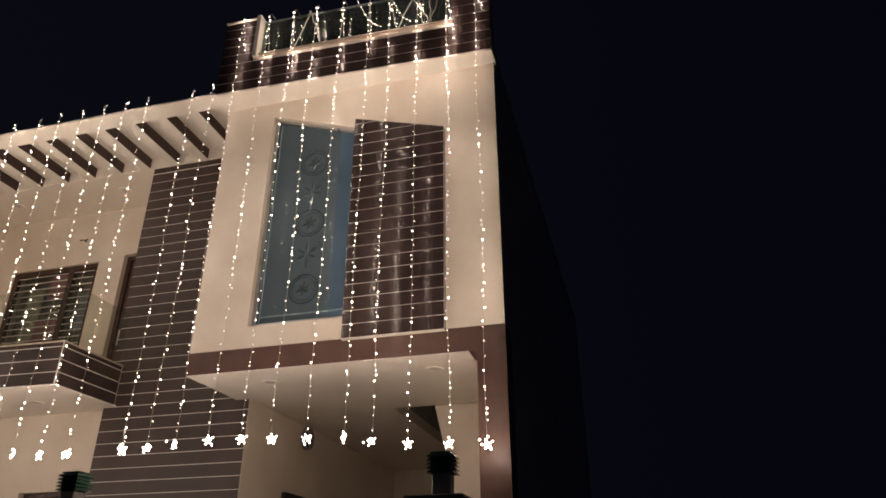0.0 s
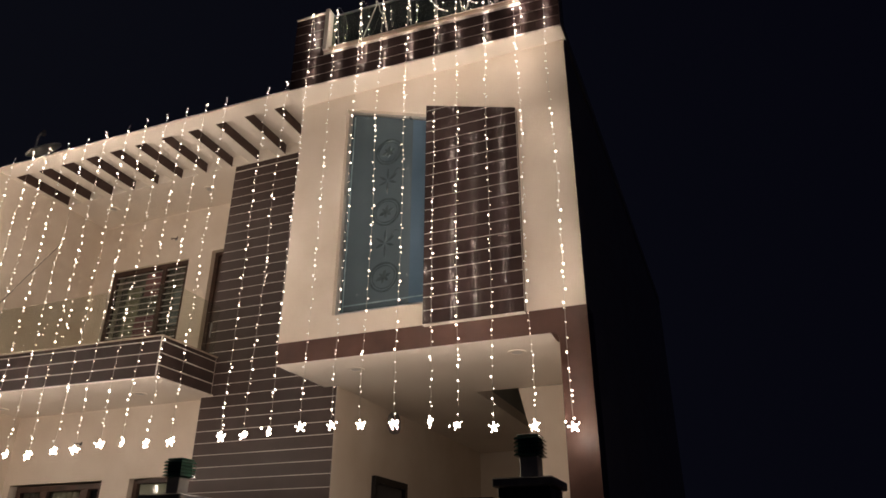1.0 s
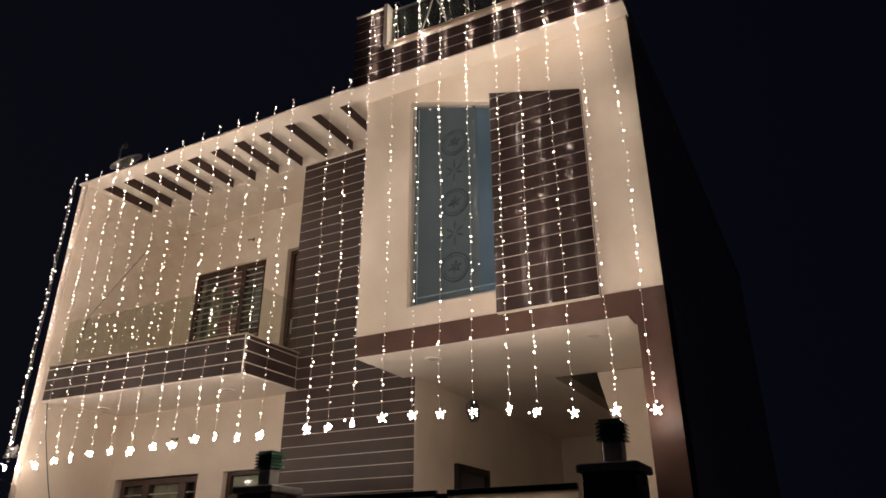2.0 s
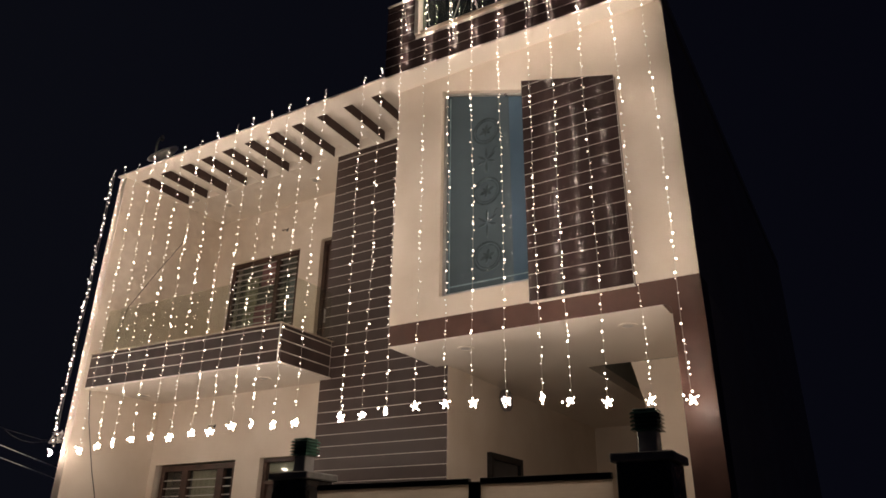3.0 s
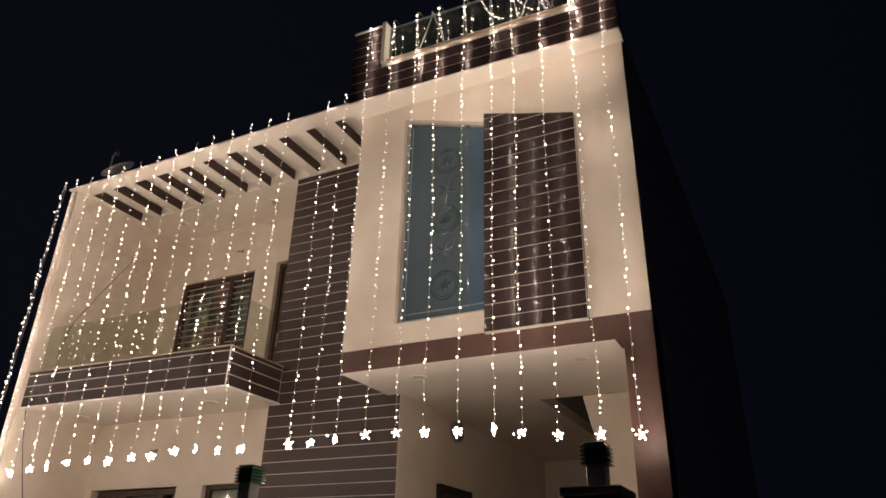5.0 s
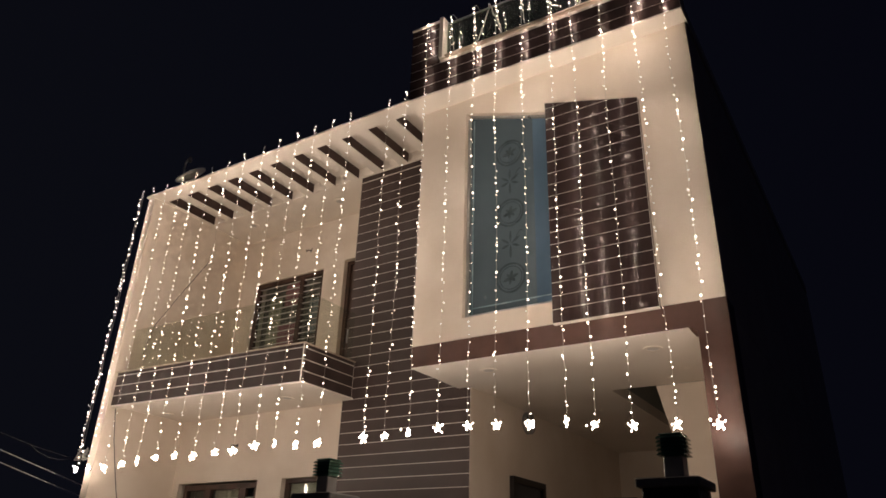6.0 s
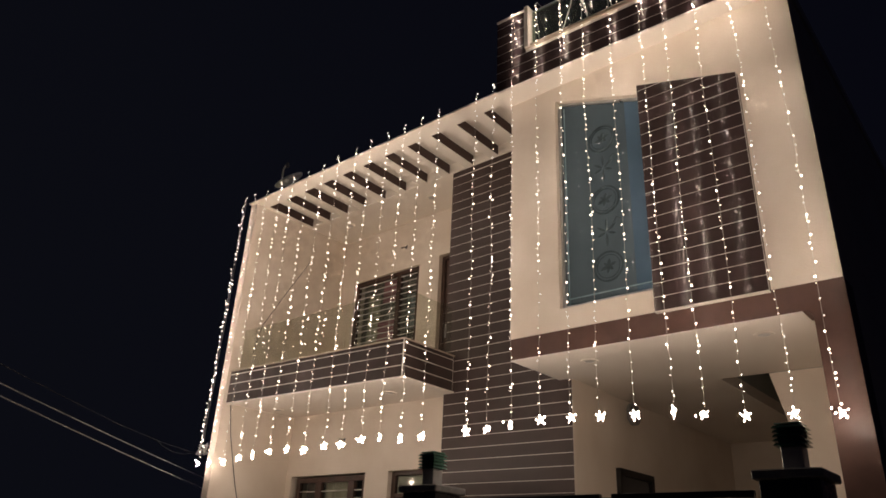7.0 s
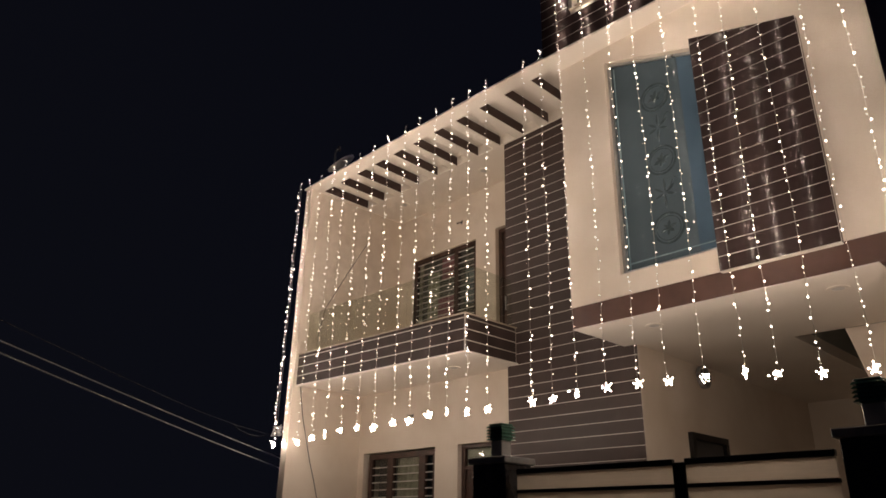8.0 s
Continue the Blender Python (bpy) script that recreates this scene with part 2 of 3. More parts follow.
prism(bm, [(WL, WTL), (WR, WTR), (WR, ROOF), (WL, ROOF)], 0.0, 0.16)
part("front_wall", bm, CREAM, house, "cream painted wall above the carport")
# side and rear walls, tower core, inner walls
bm = bmesh.new()
box(bm, -0.16, 0.0, 0.16, 8.0, 3.62, ROOF)
part("side_wall", bm, CREAM, house)
part("carport_side_wall", B(-0.24, -0.002, 0.262, 8.0, 0.3, 3.619), CREAM, house)
part("rear_wall", B(LEFT, 0.0, 8.0, 8.2, 0.0, ROOF), CREAM, house)
part("box_side_wall", B(-3.0, -2.86, 0.16, 0.90, 3.62, ROOF), CREAM, house)
# brown band that turns down into the leg, with a rounded inner corner
bm = bmesh.new()
r = 0.07
box(bm, -3.0, 0.004, -0.006, 0.26, SOFFIT, 3.70)
box(bm, -0.242, 0.004, -0.006, 0.26, 0.3, SOFFIT)
arc = [(-0.242 - r + r * math.sin(a), SOFFIT - r + r * math.cos(a)) for a in [radians(k) for k in range(0, 91, 15)]]
for p, q in zip(arc, arc[1:]):
    prism(bm, [(-0.242, SOFFIT), p, q], -0.006, 0.26)
part("brown_band", bm, BROWN, house, "polished brown granite band and leg of the carport")
# carport ceiling with the stair opening
bm = cells(bmesh.new(), (-3.0, -1.56, -0.241), (0.261, 1.67, 4.6, 5.6), ((1, 1),), flat, SOFFIT, 3.62)
part("ceiling", bm, WHITE, house, "off-white painted carport ceiling")
part("ceiling_lip", plan(bmesh.new(), [(-2.998, -0.003), (-0.315, -0.003), (-0.315, 0.26), (-2.998, 0.26)], SOFFIT - 0.005, SOFFIT - 0.001), WHITE, house)
part("carport_back_wall", B(-2.9, -0.24, 5.5, 5.62, 0.3, SOFFIT), CREAM, house)
bm = bmesh.new()
prism(bm, [(-0.60, 0.3), (-0.24, 0.3), (-0.24, SOFFIT - 0.002), (-1.09, SOFFIT - 0.002), (-0.87, 2.55)], 1.68, 1.78)
part("stair_wall", bm, CREAM, house, "cream stair wall with a slanting edge")
bm = bmesh.new()
box(bm, -1.66, -1.56, 1.57, 4.7, 3.62, 6.4)
box(bm, -1.56, -0.16, 1.57, 1.67, 3.62, 6.4)
box(bm, -1.56, -0.16, 4.6, 4.7, 3.62, 6.4)
part("stair_shaft", bm, CONCRETE, house, "grey walls of the dark stair opening")

# tower: grout core with tile courses
core = part("tower", B(-4.62, -2.852, TOWER_Y, 1.64, 0.3, PERG), GROUT, house, "white joints between the tower's tile courses")
part("carport_wall", B(-3.0, -2.856, 1.641, 5.5, 0.3, SOFFIT), CREAM, house)
part("carport_wall_end", B(-2.852, -2.846, TOWER_Y + 0.004, 1.64, 0.3, SOFFIT), CREAM, house)

# end wall, first floor back wall and ground floor wall
part("end_wall", B(LEFT, INNER, -0.18, 8.0, 0.3, PERG), CREAM, house, "cream end wall framing the balcony")
WX0, WX1, WH, WS = -7.33, -5.90, 5.81, 4.45      # balcony window
DX0, DX1, DH = -5.50, -4.62, 5.86                # balcony door
bm = cells(bmesh.new(), (INNER, WX0, WX1, DX0, DX1), (3.54, WS, WH, DH, PERG), ((1, 1), (3, 0), (3, 1), (3, 2)), upright, BACK_Y, BACK_Y + 0.2)
part("balcony_back_wall", bm, CREAM, house)
GX0, GX1, GH, GS = -7.55, -6.04, 2.685, 1.35      # ground floor window
EX0, EX1, EH = -5.62, -4.622, 2.695               # ground floor door
bm = cells(bmesh.new(), (INNER, GX0, GX1, EX0, EX1), (0.3, GS, GH, 3.53), ((1, 1), (3, 0), (3, 1)), upright, LOW_Y, LOW_Y + 0.2)
part("ground_floor_wall", bm, CREAM, house)
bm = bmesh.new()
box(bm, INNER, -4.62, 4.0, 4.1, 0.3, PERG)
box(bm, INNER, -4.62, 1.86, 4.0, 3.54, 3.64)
part("inner_room_wall", bm, DARK, house, "walls coloured dark for the unlit rooms behind the windows")

# added dark strip down the house corner, tapered to fit the camera's view
bm = prism(bmesh.new(), [(LEFT - 0.13, 0.3), (LEFT - 0.001, 0.3), (LEFT - 0.001, PERG - 0.02), (LEFT - 0.05, PERG - 0.02)], -0.08, 0.10)
part("corner_dark_strip", bm, WALNUT, house, "dark brown strip added at the house corner, tapered to fit the camera's view")

# balcony: slab, tiled parapet, glass
BX = -4.475


def front(x):
    """The balcony's front face at x."""
    return -0.14 * (BX - x) / (BX - INNER)


bm = bmesh.new()
plan(bm, [(INNER, front(INNER) + 0.13), (BX - 0.13, 0.13), (BX - 0.13, TOWER_Y - 0.004), (-4.625, TOWER_Y - 0.004), (-4.625, BACK_Y), (INNER, BACK_Y)], 3.53, FLOOR)
part("balcony_slab", bm, WHITE, house, "cream balcony slab")
bm = bmesh.new()
plan(bm, [(INNER, front(INNER) + 0.012), (BX - 0.012, 0.012), (BX - 0.012, 0.13), (INNER, front(INNER) + 0.13)], 3.532, 3.963)
plan(bm, [(BX - 0.13, 0.13), (BX - 0.012, 0.13), (BX - 0.012, TOWER_Y - 0.004), (BX - 0.13, TOWER_Y - 0.004)], 3.532, 3.963)
parapet = part("balcony_parapet", bm, GROUT, house, "white joints of the tiled balcony parapet")
bm = bmesh.new()
plan(bm, [(INNER, front(INNER) - 0.012), (BX + 0.012, -0.012), (BX + 0.012, TOWER_Y - 0.004), (BX - 0.15, TOWER_Y - 0.004), (BX - 0.15, 0.15), (INNER, front(INNER) + 0.15)], 3.964, 3.974)
part("slab_edge", plan(bmesh.new(), [(INNER, front(INNER) + 0.004), (BX + 0.012, 0.004), (BX + 0.012, TOWER_Y - 0.004), (BX - 0.14, TOWER_Y - 0.004), (BX - 0.14, 0.14), (INNER, front(INNER) + 0.14)], 3.516, 3.5315), WHITE, house)
part("corner_bead", B(BX - 0.012, BX - 0.002, 0.001, 0.0125, 3.533, 3.963), GROUT, house)
part("parapet_cap", bm, TAN, house, "pale stone cap of the balcony parapet")


def pane_y(x):
    """The glass stands nearly square to the house, inside the skewed parapet."""
    return front(x) + 0.06 + 0.07 * (BX - x) / (BX - INNER)


for i in range(3):
    a, b = INNER + i * (BX - INNER) / 3 + 0.003, INNER + (i + 1) * (BX - INNER) / 3 - 0.003
    bm = bmesh.new()
    plan(bm, [(a, pane_y(a)), (b, pane_y(b)), (b, pane_y(b) + 0.01), (a, pane_y(a) + 0.01)], 3.975, 4.60)
    part("glass_panel", bm, GLASS, house, "clear greenish balcony glass")
part("glass_panel", B(BX - 0.07, BX - 0.06, 0.07, TOWER_Y - 0.01, 3.975, 4.60), GLASS, house, "clear greenish balcony glass")

# roof over the balcony: ceiling with brown-sided recesses
SLOTS = [-7.597 + 0.4177 * i for i in range(11)]
SW, S0, S1, SD = 0.28, 0.005, 0.873, 0.145
ends = [LEFT] + [v for k in SLOTS for v in (k, k + SW)] + [-3.0]
ends = [v for v in ends if v <= -3.0]
bm = cells(bmesh.new(), ends, (S0, S1, 8.0), [(i, 0) for i in range(1, len(ends) - 1, 2)], flat, PERG, PTOP)
part("ceiling", bm, WHITE, house, "cream slab with slots over the balcony")
bm = bmesh.new()
a, b = [[bm.verts.new((x, y, z)) for y, z in ((S0, PERG), (edge(x), PERG), (edge(x), PERG + 0.02), (edge(x) + 0.17, PTOP), (S0, PTOP))] for x in (LEFT + 0.02, -3.001)]
bm.faces.new(a)
bm.faces.new(b[::-1])
for i in range(5):
    bm.faces.new((a[i], a[i - 1], b[i - 1], b[i]))
# the brightened paint stands in for light on the underside
part("eave", bm, WHITE, house, "cream eave along the roof edge")
part("recess_cover", B(LEFT, -3.0, S0, S1, PERG + SD, PTOP + 0.03), WHITE, house)
for s in SLOTS:
    part("recess_side", B(s, s + 0.004, S0 + 0.002, S1 - 0.002, PERG + 0.003, PERG + SD - 0.003), WALNUT, house, "dark brown side of a ceiling recess")
# roof slab over the box
bm = bmesh.new()
plan(bm, [(-3.0, edge(-2.999) + 0.012), (0.02, edge(0.02) + 0.012), (0.02, 8.0), (-3.0, 8.0)], ROOF - 0.005, TOP)
# brightened paint here too, for the lit underside
part("roof_slab", bm, WHITE, house, "cream roof slab overhanging the front")


# ---- the tall window of the box ----
def head(x):
    return WTL + (WTR - WTL) * (x - WL) / (WR - WL)


window = part("window", prism(bmesh.new(), [(WL + 0.035, WB + 0.035), (WR, WB + 0.035), (WR, head(WR) - 0.03), (WL + 0.035, head(WL + 0.035) - 0.03)], 0.075, 0.085), FROST, house, "blue-grey frosted glass with etched flower rings")
bm = bmesh.new()
box(bm, WL + 0.006, WR - 0.002, 0.05, 0.11, WB + 0.006, WB + 0.035)
box(bm, WL + 0.006, WL + 0.035, 0.05, 0.11, WB + 0.035, WTL - 0.06)
prism(bm, [(WL + 0.035, head(WL + 0.035) - 0.03), (WR - 0.002, head(WR) - 0.03), (WR - 0.002, head(WR) - 0.004), (WL + 0.035, head(WL + 0.035) - 0.004)], 0.05, 0.11)
part("window_frame", bm, ALU, window, "grey metal frame")
bm = bmesh.new()
box(bm, WL + 0.06, WR - 0.03, 0.069, 0.0748, WB + 0.10, WB + 0.112)
box(bm, WR - 0.045, WR - 0.035, 0.069, 0.0748, WB + 0.04, 5.96)
box(bm, WL + 0.065, WL + 0.075, 0.069, 0.0748, WB + 0.04, 6.24)
part("window_bead", bm, BEAD, window, "pale bead round the glass")
# strip added over the pane; its blue colour imitates a reflection
part("reflection_strip", prism(bmesh.new(), [(WR - 0.20, WB + 0.04), (WR - 0.046, WB + 0.04), (WR - 0.046, head(WR - 0.046) - 0.035), (WR - 0.20, head(WR - 0.20) - 0.035)], 0.0705, 0.0748), BLUE, window, "narrow bluer strip added over the glass for a reflection")
WXC = -1.925


def petal(bm, cx, cz, ang, length, width):
    pts = []
    for k in range(9):
        f = k / 8
        pts.append((f * length, width * math.sin(math.pi * f)))
    loop = pts + [(u, -v) for u, v in pts[-2:0:-1]]
    ca, sa = math.cos(ang), math.sin(ang)
    prism(bm, [(cx + u * ca - v * sa, cz + u * sa + v * ca) for u, v in loop], 0.068, 0.0748)


for cz in (4.27, 4.98, 5.69):
    bm = bmesh.new()
    disc(bm, (WXC, 0.066, cz), (0, 1, 0), 0.155, 0.0085, 36, 0.140)
    disc(bm, (WXC, 0.068, cz), (0, 1, 0), 0.122, 0.0065, 32, 0.116)
    for k in range(6):
        petal(bm, WXC, cz, radians(60 * k + 20), 0.085 - 0.012 * (k % 3), 0.013 + 0.003 * (k % 2))
    disc(bm, (WXC, 0.066, cz), (0, 1, 0), 0.022, 0.0085, 12)
    part("etched_ring", bm, ETCH, window, "etched flower in a ring")
for cz in (4.63, 5.34):
    for a, q in ((90, 0.13), (270, 0.14), (35, 0.11), (145, 0.11), (-20, 0.09), (200, 0.09)):
        bm = bmesh.new()
        petal(bm, WXC + 0.014 * math.cos(radians(a)), cz + 0.014 * math.sin(radians(a)), radians(a), q, 0.011)
        part("etched_leaf", bm, ETCH, window, "etched leaf")
    part("etched_stem", tube(bmesh.new(), [(WXC + 0.05 + 0.012 * k, 0.071, cz + 0.03 + 0.10 * math.sin(k * 0.28)) for k in range(9)], 0.004, 5), ETCH, window, "etched curling stem")


# ---- windows and doors at the back ----
def joinery(name, x0, x1, y, z0, z1, splits, bars, label, backing, bar=0.04):
    """A wooden window: frame, mullions at the splits, a pane and level bars in each light."""
    w = part(name, B(x0, x1, y + 0.035, y + 0.10, z1 - 0.07, z1, bevel=0.004), WOOD, house, label)
    posts = [x0] + splits + [x1]
    for i, x in enumerate(posts):
        a = x if i == 0 else x - 0.07 if i == len(posts) - 1 else x - bar
        b = x + 0.07 if i == 0 else x if i == len(posts) - 1 else x + bar
        part("window_post", B(a, b, y + 0.035, y + 0.10, z0 + 0.06, z1 - 0.07, bevel=0.004), WOOD, w)
    part("window_sill", B(x0, x1, y + 0.02, y + 0.11, z0, z0 + 0.06, bevel=0.004), WOOD, w)
    lights = [(a + (0.07 if i == 0 else bar), b - (0.07 if i == len(posts) - 2 else bar)) for i, (a, b) in enumerate(zip(posts, posts[1:]))]
    for i, (a, b) in enumerate(lights):
        part("pane", B(a, b, y + 0.07, y + 0.075, z0 + 0.06, z1 - 0.07), PANE, w, "window glass reflecting the fairy lights")
        if bars[i]:
            z = z0 + 0.06 + bars[i] * 0.7
            while z < z1 - 0.09:
                part("grille_bar", tube(bmesh.new(), [(a, y + 0.055, z), (b, y + 0.055, z)], 0.0065, 6), BAR, w)
                z += bars[i]
    # flat panel whose dark colour stands in for the room's shade
    part("room_backing", B(x0 + 0.02, x1 - 0.02, y + 0.22, y + 0.24, z0, z1), backing, w, "backing panel coloured dark for the unlit room")
    return w


def curtain(x0, x1, y, z0, z1):
    """A hanging cloth with soft folds."""
    bm, n = bmesh.new(), 36
    rows = [[bm.verts.new((x0 + (x1 - x0) * k / n, y + d + 0.018 * math.sin(1.1 * k) + 0.008 * math.sin(0.37 * k + 1), z)) for k in range(n + 1)] for z, d in ((z0, 0), (z1, 0), (z1, 0.006), (z0, 0.006))]
    for a, b in zip(rows, rows[1:] + rows[:1]):
        for k in range(n):
            bm.faces.new((a[k], a[k + 1], b[k + 1], b[k]))
    return bm


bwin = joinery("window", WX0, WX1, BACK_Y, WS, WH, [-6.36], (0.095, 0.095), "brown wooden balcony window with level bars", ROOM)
part("hanging_cloth", B(-6.72, -6.41, BACK_Y + 0.085, BACK_Y + 0.10, 5.36, 5.72), CLOTH_RED, bwin, "reddish cloth behind the bars")
part("hanging_cloth", B(-6.80, -6.45, BACK_Y + 0.085, BACK_Y + 0.10, 4.66, 5.06), CLOTH_RED, bwin, "reddish cloth behind the bars")
part("hanging_cloth", B(-6.20, -5.98, BACK_Y + 0.085, BACK_Y + 0.10, 4.85, 5.40), CLOTH_BLUE, bwin, "bluish cloth behind the bars")
part("hanging_cloth", B(-7.10, -6.86, BACK_Y + 0.14, BACK_Y + 0.17, 4.7, 5.55), CURTAIN, bwin, "pale cloth behind the bars")
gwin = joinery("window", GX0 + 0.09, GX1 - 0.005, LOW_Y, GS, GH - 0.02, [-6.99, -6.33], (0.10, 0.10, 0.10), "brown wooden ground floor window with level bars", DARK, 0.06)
part("curtain", curtain(-6.96, -6.38, LOW_Y + 0.15, GS + 0.02, GH - 0.06), CURTAIN, gwin, "pale gathered curtain")


def door(name, x0, x1, y, z0, z1, transom, label):
    d = part(name, B(x0 + 0.06, x1, y + 0.06, y + 0.10, z0, transom - 0.04 if transom else z1 - 0.06), WOOD, house, label)
    part("door_frame", B(x0, x0 + 0.06, y + 0.03, y + 0.13, z0, z1 - 0.06, bevel=0.004), WOOD, d)
    part("door_frame", B(x0, x1, y + 0.03, y + 0.13, z1 - 0.06, z1 - 0.002, bevel=0.004), WOOD, d)
    if transom:
        part("transom_bar", B(x0 + 0.06, x1, y + 0.03, y + 0.13, transom - 0.04, transom), WOOD, d)
        part("transom_pane", B(x0 + 0.06, x1, y + 0.07, y + 0.075, transom, z1 - 0.06), PANE, d, "transom glass reflecting the fairy lights")
        # white board added; its paleness imitates reflections in the transom glass
        part("transom_backing", B(x0 + 0.06, x1, y + 0.085, y + 0.10, transom, z1 - 0.06), WHITE, d, "pale board added behind the transom to imitate reflections")
    else:
        for za, zb in ((z0 + 0.15, z0 + 0.9), (z0 + 1.05, z1 - 0.2)):
            part("door_panel", B(x0 + 0.16, x1 - 0.1, y + 0.052, y + 0.0598, za, zb, bevel=0.003), WOOD, d)
    part("door_handle", tube(bmesh.new(), [(x0 + 0.13, y + 0.02, z0 + 0.92), (x0 + 0.13, y + 0.02, z0 + 1.12)], 0.012, 8), ALU, d, "steel handle")
    return d


door("door", DX0, DX1 - 0.004, BACK_Y + 0.04, FLOOR, DH, 0, "brown wooden balcony door beside the tower")
door("door", EX0, EX1 - 0.004, LOW_Y + 0.04, 0.3, EH, 2.42, "brown wooden front door with a glazed transom")
# small window in the carport wall
cw = part("window", B(-2.856, -2.80, 1.80, 2.64, 2.62, 2.69), STEEL, house, "dark framed carport window")
part("window_post", B(-2.856, -2.80, 1.80, 1.87, 1.5, 2.62), STEEL, cw)
part("window_post", B(-2.856, -2.80, 2.57, 2.64, 1.5, 2.62), STEEL, cw)
part("pane", B(-2.855, -2.845, 1.87, 2.57, 1.5, 2.62), DARK, cw, "dark glass")

# ---- things on the house ----


def downlight(x, y, z):
    d = empty("downlight", (x, y, z), "round white downlight, switched off, set into the ceiling", "downlight", "ceiling downlights")
    part("ring", disc(bmesh.new(), (x, y, z), (0, 0, -1), 0.085, 0.006, 24, 0.05), WHITE, d)
    part("lens", disc(bmesh.new(), (x, y, z), (0, 0, -1), 0.05, 0.004, 20), BAR, d, "dull grey lens")
    return d


for x, y, z in ((-2.35, 0.40, SOFFIT), (-0.73, 0.42, SOFFIT), (-7.40, 0.55, 3.53), (-5.2, 0.55, 3.53), (-7.05, 1.2, PERG), (-5.33, 1.25, PERG)):
    downlight(x, y, z)

for x, y, z in ((-6.207, BACK_Y, 6.17), (-6.50, LOW_Y, 3.13)):
    hook = empty("wall_hook", (x, y, z), "small dark metal hook with wire ends on the wall", "hook", "wall hooks")
    part("plate", disc(bmesh.new(), (x, y + 0.002, z), (0, -1, 0), 0.022, 0.01, 14), DULL, hook)
    part("prong", tube(bmesh.new(), [(x, y - 0.006, z), (x - 0.03, y - 0.03, z + 0.01), (x - 0.06, y - 0.035, z - 0.01), (x - 0.075, y - 0.03, z + 0.02)], 0.006, 6), STEEL, hook)
    part("prong", tube(bmesh.new(), [(x, y - 0.006, z), (x + 0.03, y - 0.03, z - 0.012), (x + 0.045, y - 0.03, z + 0.02)], 0.006, 6), STEEL, hook)

fan = empty("wall_fan", (-2.85, 2.2, 3.3), "round dark wall fan on the carport wall", "fan")
part("guard", disc(bmesh.new(), (-2.82, 2.2, 3.34), (1, 0, 0), 0.13, 0.05, 28, 0.112), CAP, fan, smooth=False)
part("motor", disc(bmesh.new(), (-2.856, 2.2, 3.34), (1, 0, 0), 0.045, 0.08, 16), STEEL, fan)
bm = bmesh.new()
for k in range(3):
    a = radians(120 * k + 15)
    tube(bm, [(-2.79, 2.2, 3.34), (-2.785, 2.2 + 0.105 * math.cos(a), 3.34 + 0.105 * math.sin(a))], 0.018, 4)
part("blades", bm, STEEL, fan)


# ---- gate pillars, lamps and gate ----
def pillar(x0, x1):
    p = empty("gate_pillar", ((x0 + x1) / 2, -0.8, 0), "black granite gate pillar with a grey stone cap", "pillar", "gate pillars")
    part("shaft", B(x0 + 0.025, x1 - 0.025, -0.975, -0.635, 0.0, 2.17, bevel=0.006), GRANITE, p)
    part("cap", B(x0 - 0.005, x1 + 0.005, -1.005, -0.605, 2.172, 2.228, bevel=0.008), CAP, p, "grey stone cap")
    return p


def lamp(x):
    y, z = -0.80, 2.229
    p = empty("pillar_lamp", (x, y, z), "green glass louvred lamp, switched off, on a gate pillar", "lamp", "pillar lamps")
    part("base", B(x - 0.062, x + 0.062, y - 0.062, y + 0.062, z, z + 0.145, bevel=0.006), DULL, p, "grey metal base")
    part("core", B(x - 0.066, x + 0.066, y - 0.066, y + 0.066, z + 0.146, z + 0.268), GREEN, p)
    for k in range(5):
        h = z + 0.150 + 0.026 * k
        bm = bmesh.new()
        a = [bm.verts.new((x + sx * 0.092, y + sy * 0.092, h)) for sx, sy in ((-1, -1), (1, -1), (1, 1), (-1, 1))]
        b = [bm.verts.new((x + sx * 0.080, y + sy * 0.080, h + 0.016)) for sx, sy in ((-1, -1), (1, -1), (1, 1), (-1, 1))]
        bm.faces.new(a[::-1])
        bm.faces.new(b)
        for i in range(4):
            bm.faces.new((a[i], a[(i + 1) % 4], b[(i + 1) % 4], b[i]))
        part("louvre", bm, GREEN, p)
    part("lid", B(x - 0.075, x + 0.075, y - 0.075, y + 0.075, z + 0.276, z + 0.288, bevel=0.004), GREEN, p)
    return p


pillar(-0.52, -0.13)
pillar(-3.44, -3.03)
lamp(-0.315)
lamp(-3.245)

gate = empty("metal_gate", (-1.7, -0.86, 0.05), "black steel double gate with beige sheet panels", "gate")
for a, b in ((-3.00, -1.60), (-1.51, -0.555)):
    for z0, z1 in ((2.085, 2.125), (1.937, 1.962), (1.30, 1.325), (0.75, 0.775), (0.08, 0.13)):
        part("rail", B(a, b, -0.90, -0.86, z0, z1, bevel=0.003), STEEL, gate)
    for z0, z1 in ((1.962, 2.085), (1.325, 1.937), (0.775, 1.30), (0.13, 0.75)):
        part("panel", B(a, b, -0.885, -0.88, z0, z1), SHEET, gate, "beige sheet, made translucent to look lit in front")
part("post", B(-1.60, -1.51, -0.905, -0.855, 0.0, 2.10, bevel=0.004), STEEL, gate)

# ---- fairy lights ----
ICO = bmesh.new()
bmesh.ops.create_icosphere(ICO, subdivisions=1, radius=1.0)
ICO_V = np.array([v.co[:] for v in ICO.verts])
ICO_F = np.array([[v.index for v in f.verts] for f in ICO.faces])
ICO.normal_update()
# faces turned to the house get the boosted emission; the camera's side stays dim
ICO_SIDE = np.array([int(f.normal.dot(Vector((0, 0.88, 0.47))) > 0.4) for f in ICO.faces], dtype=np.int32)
ICO.free()


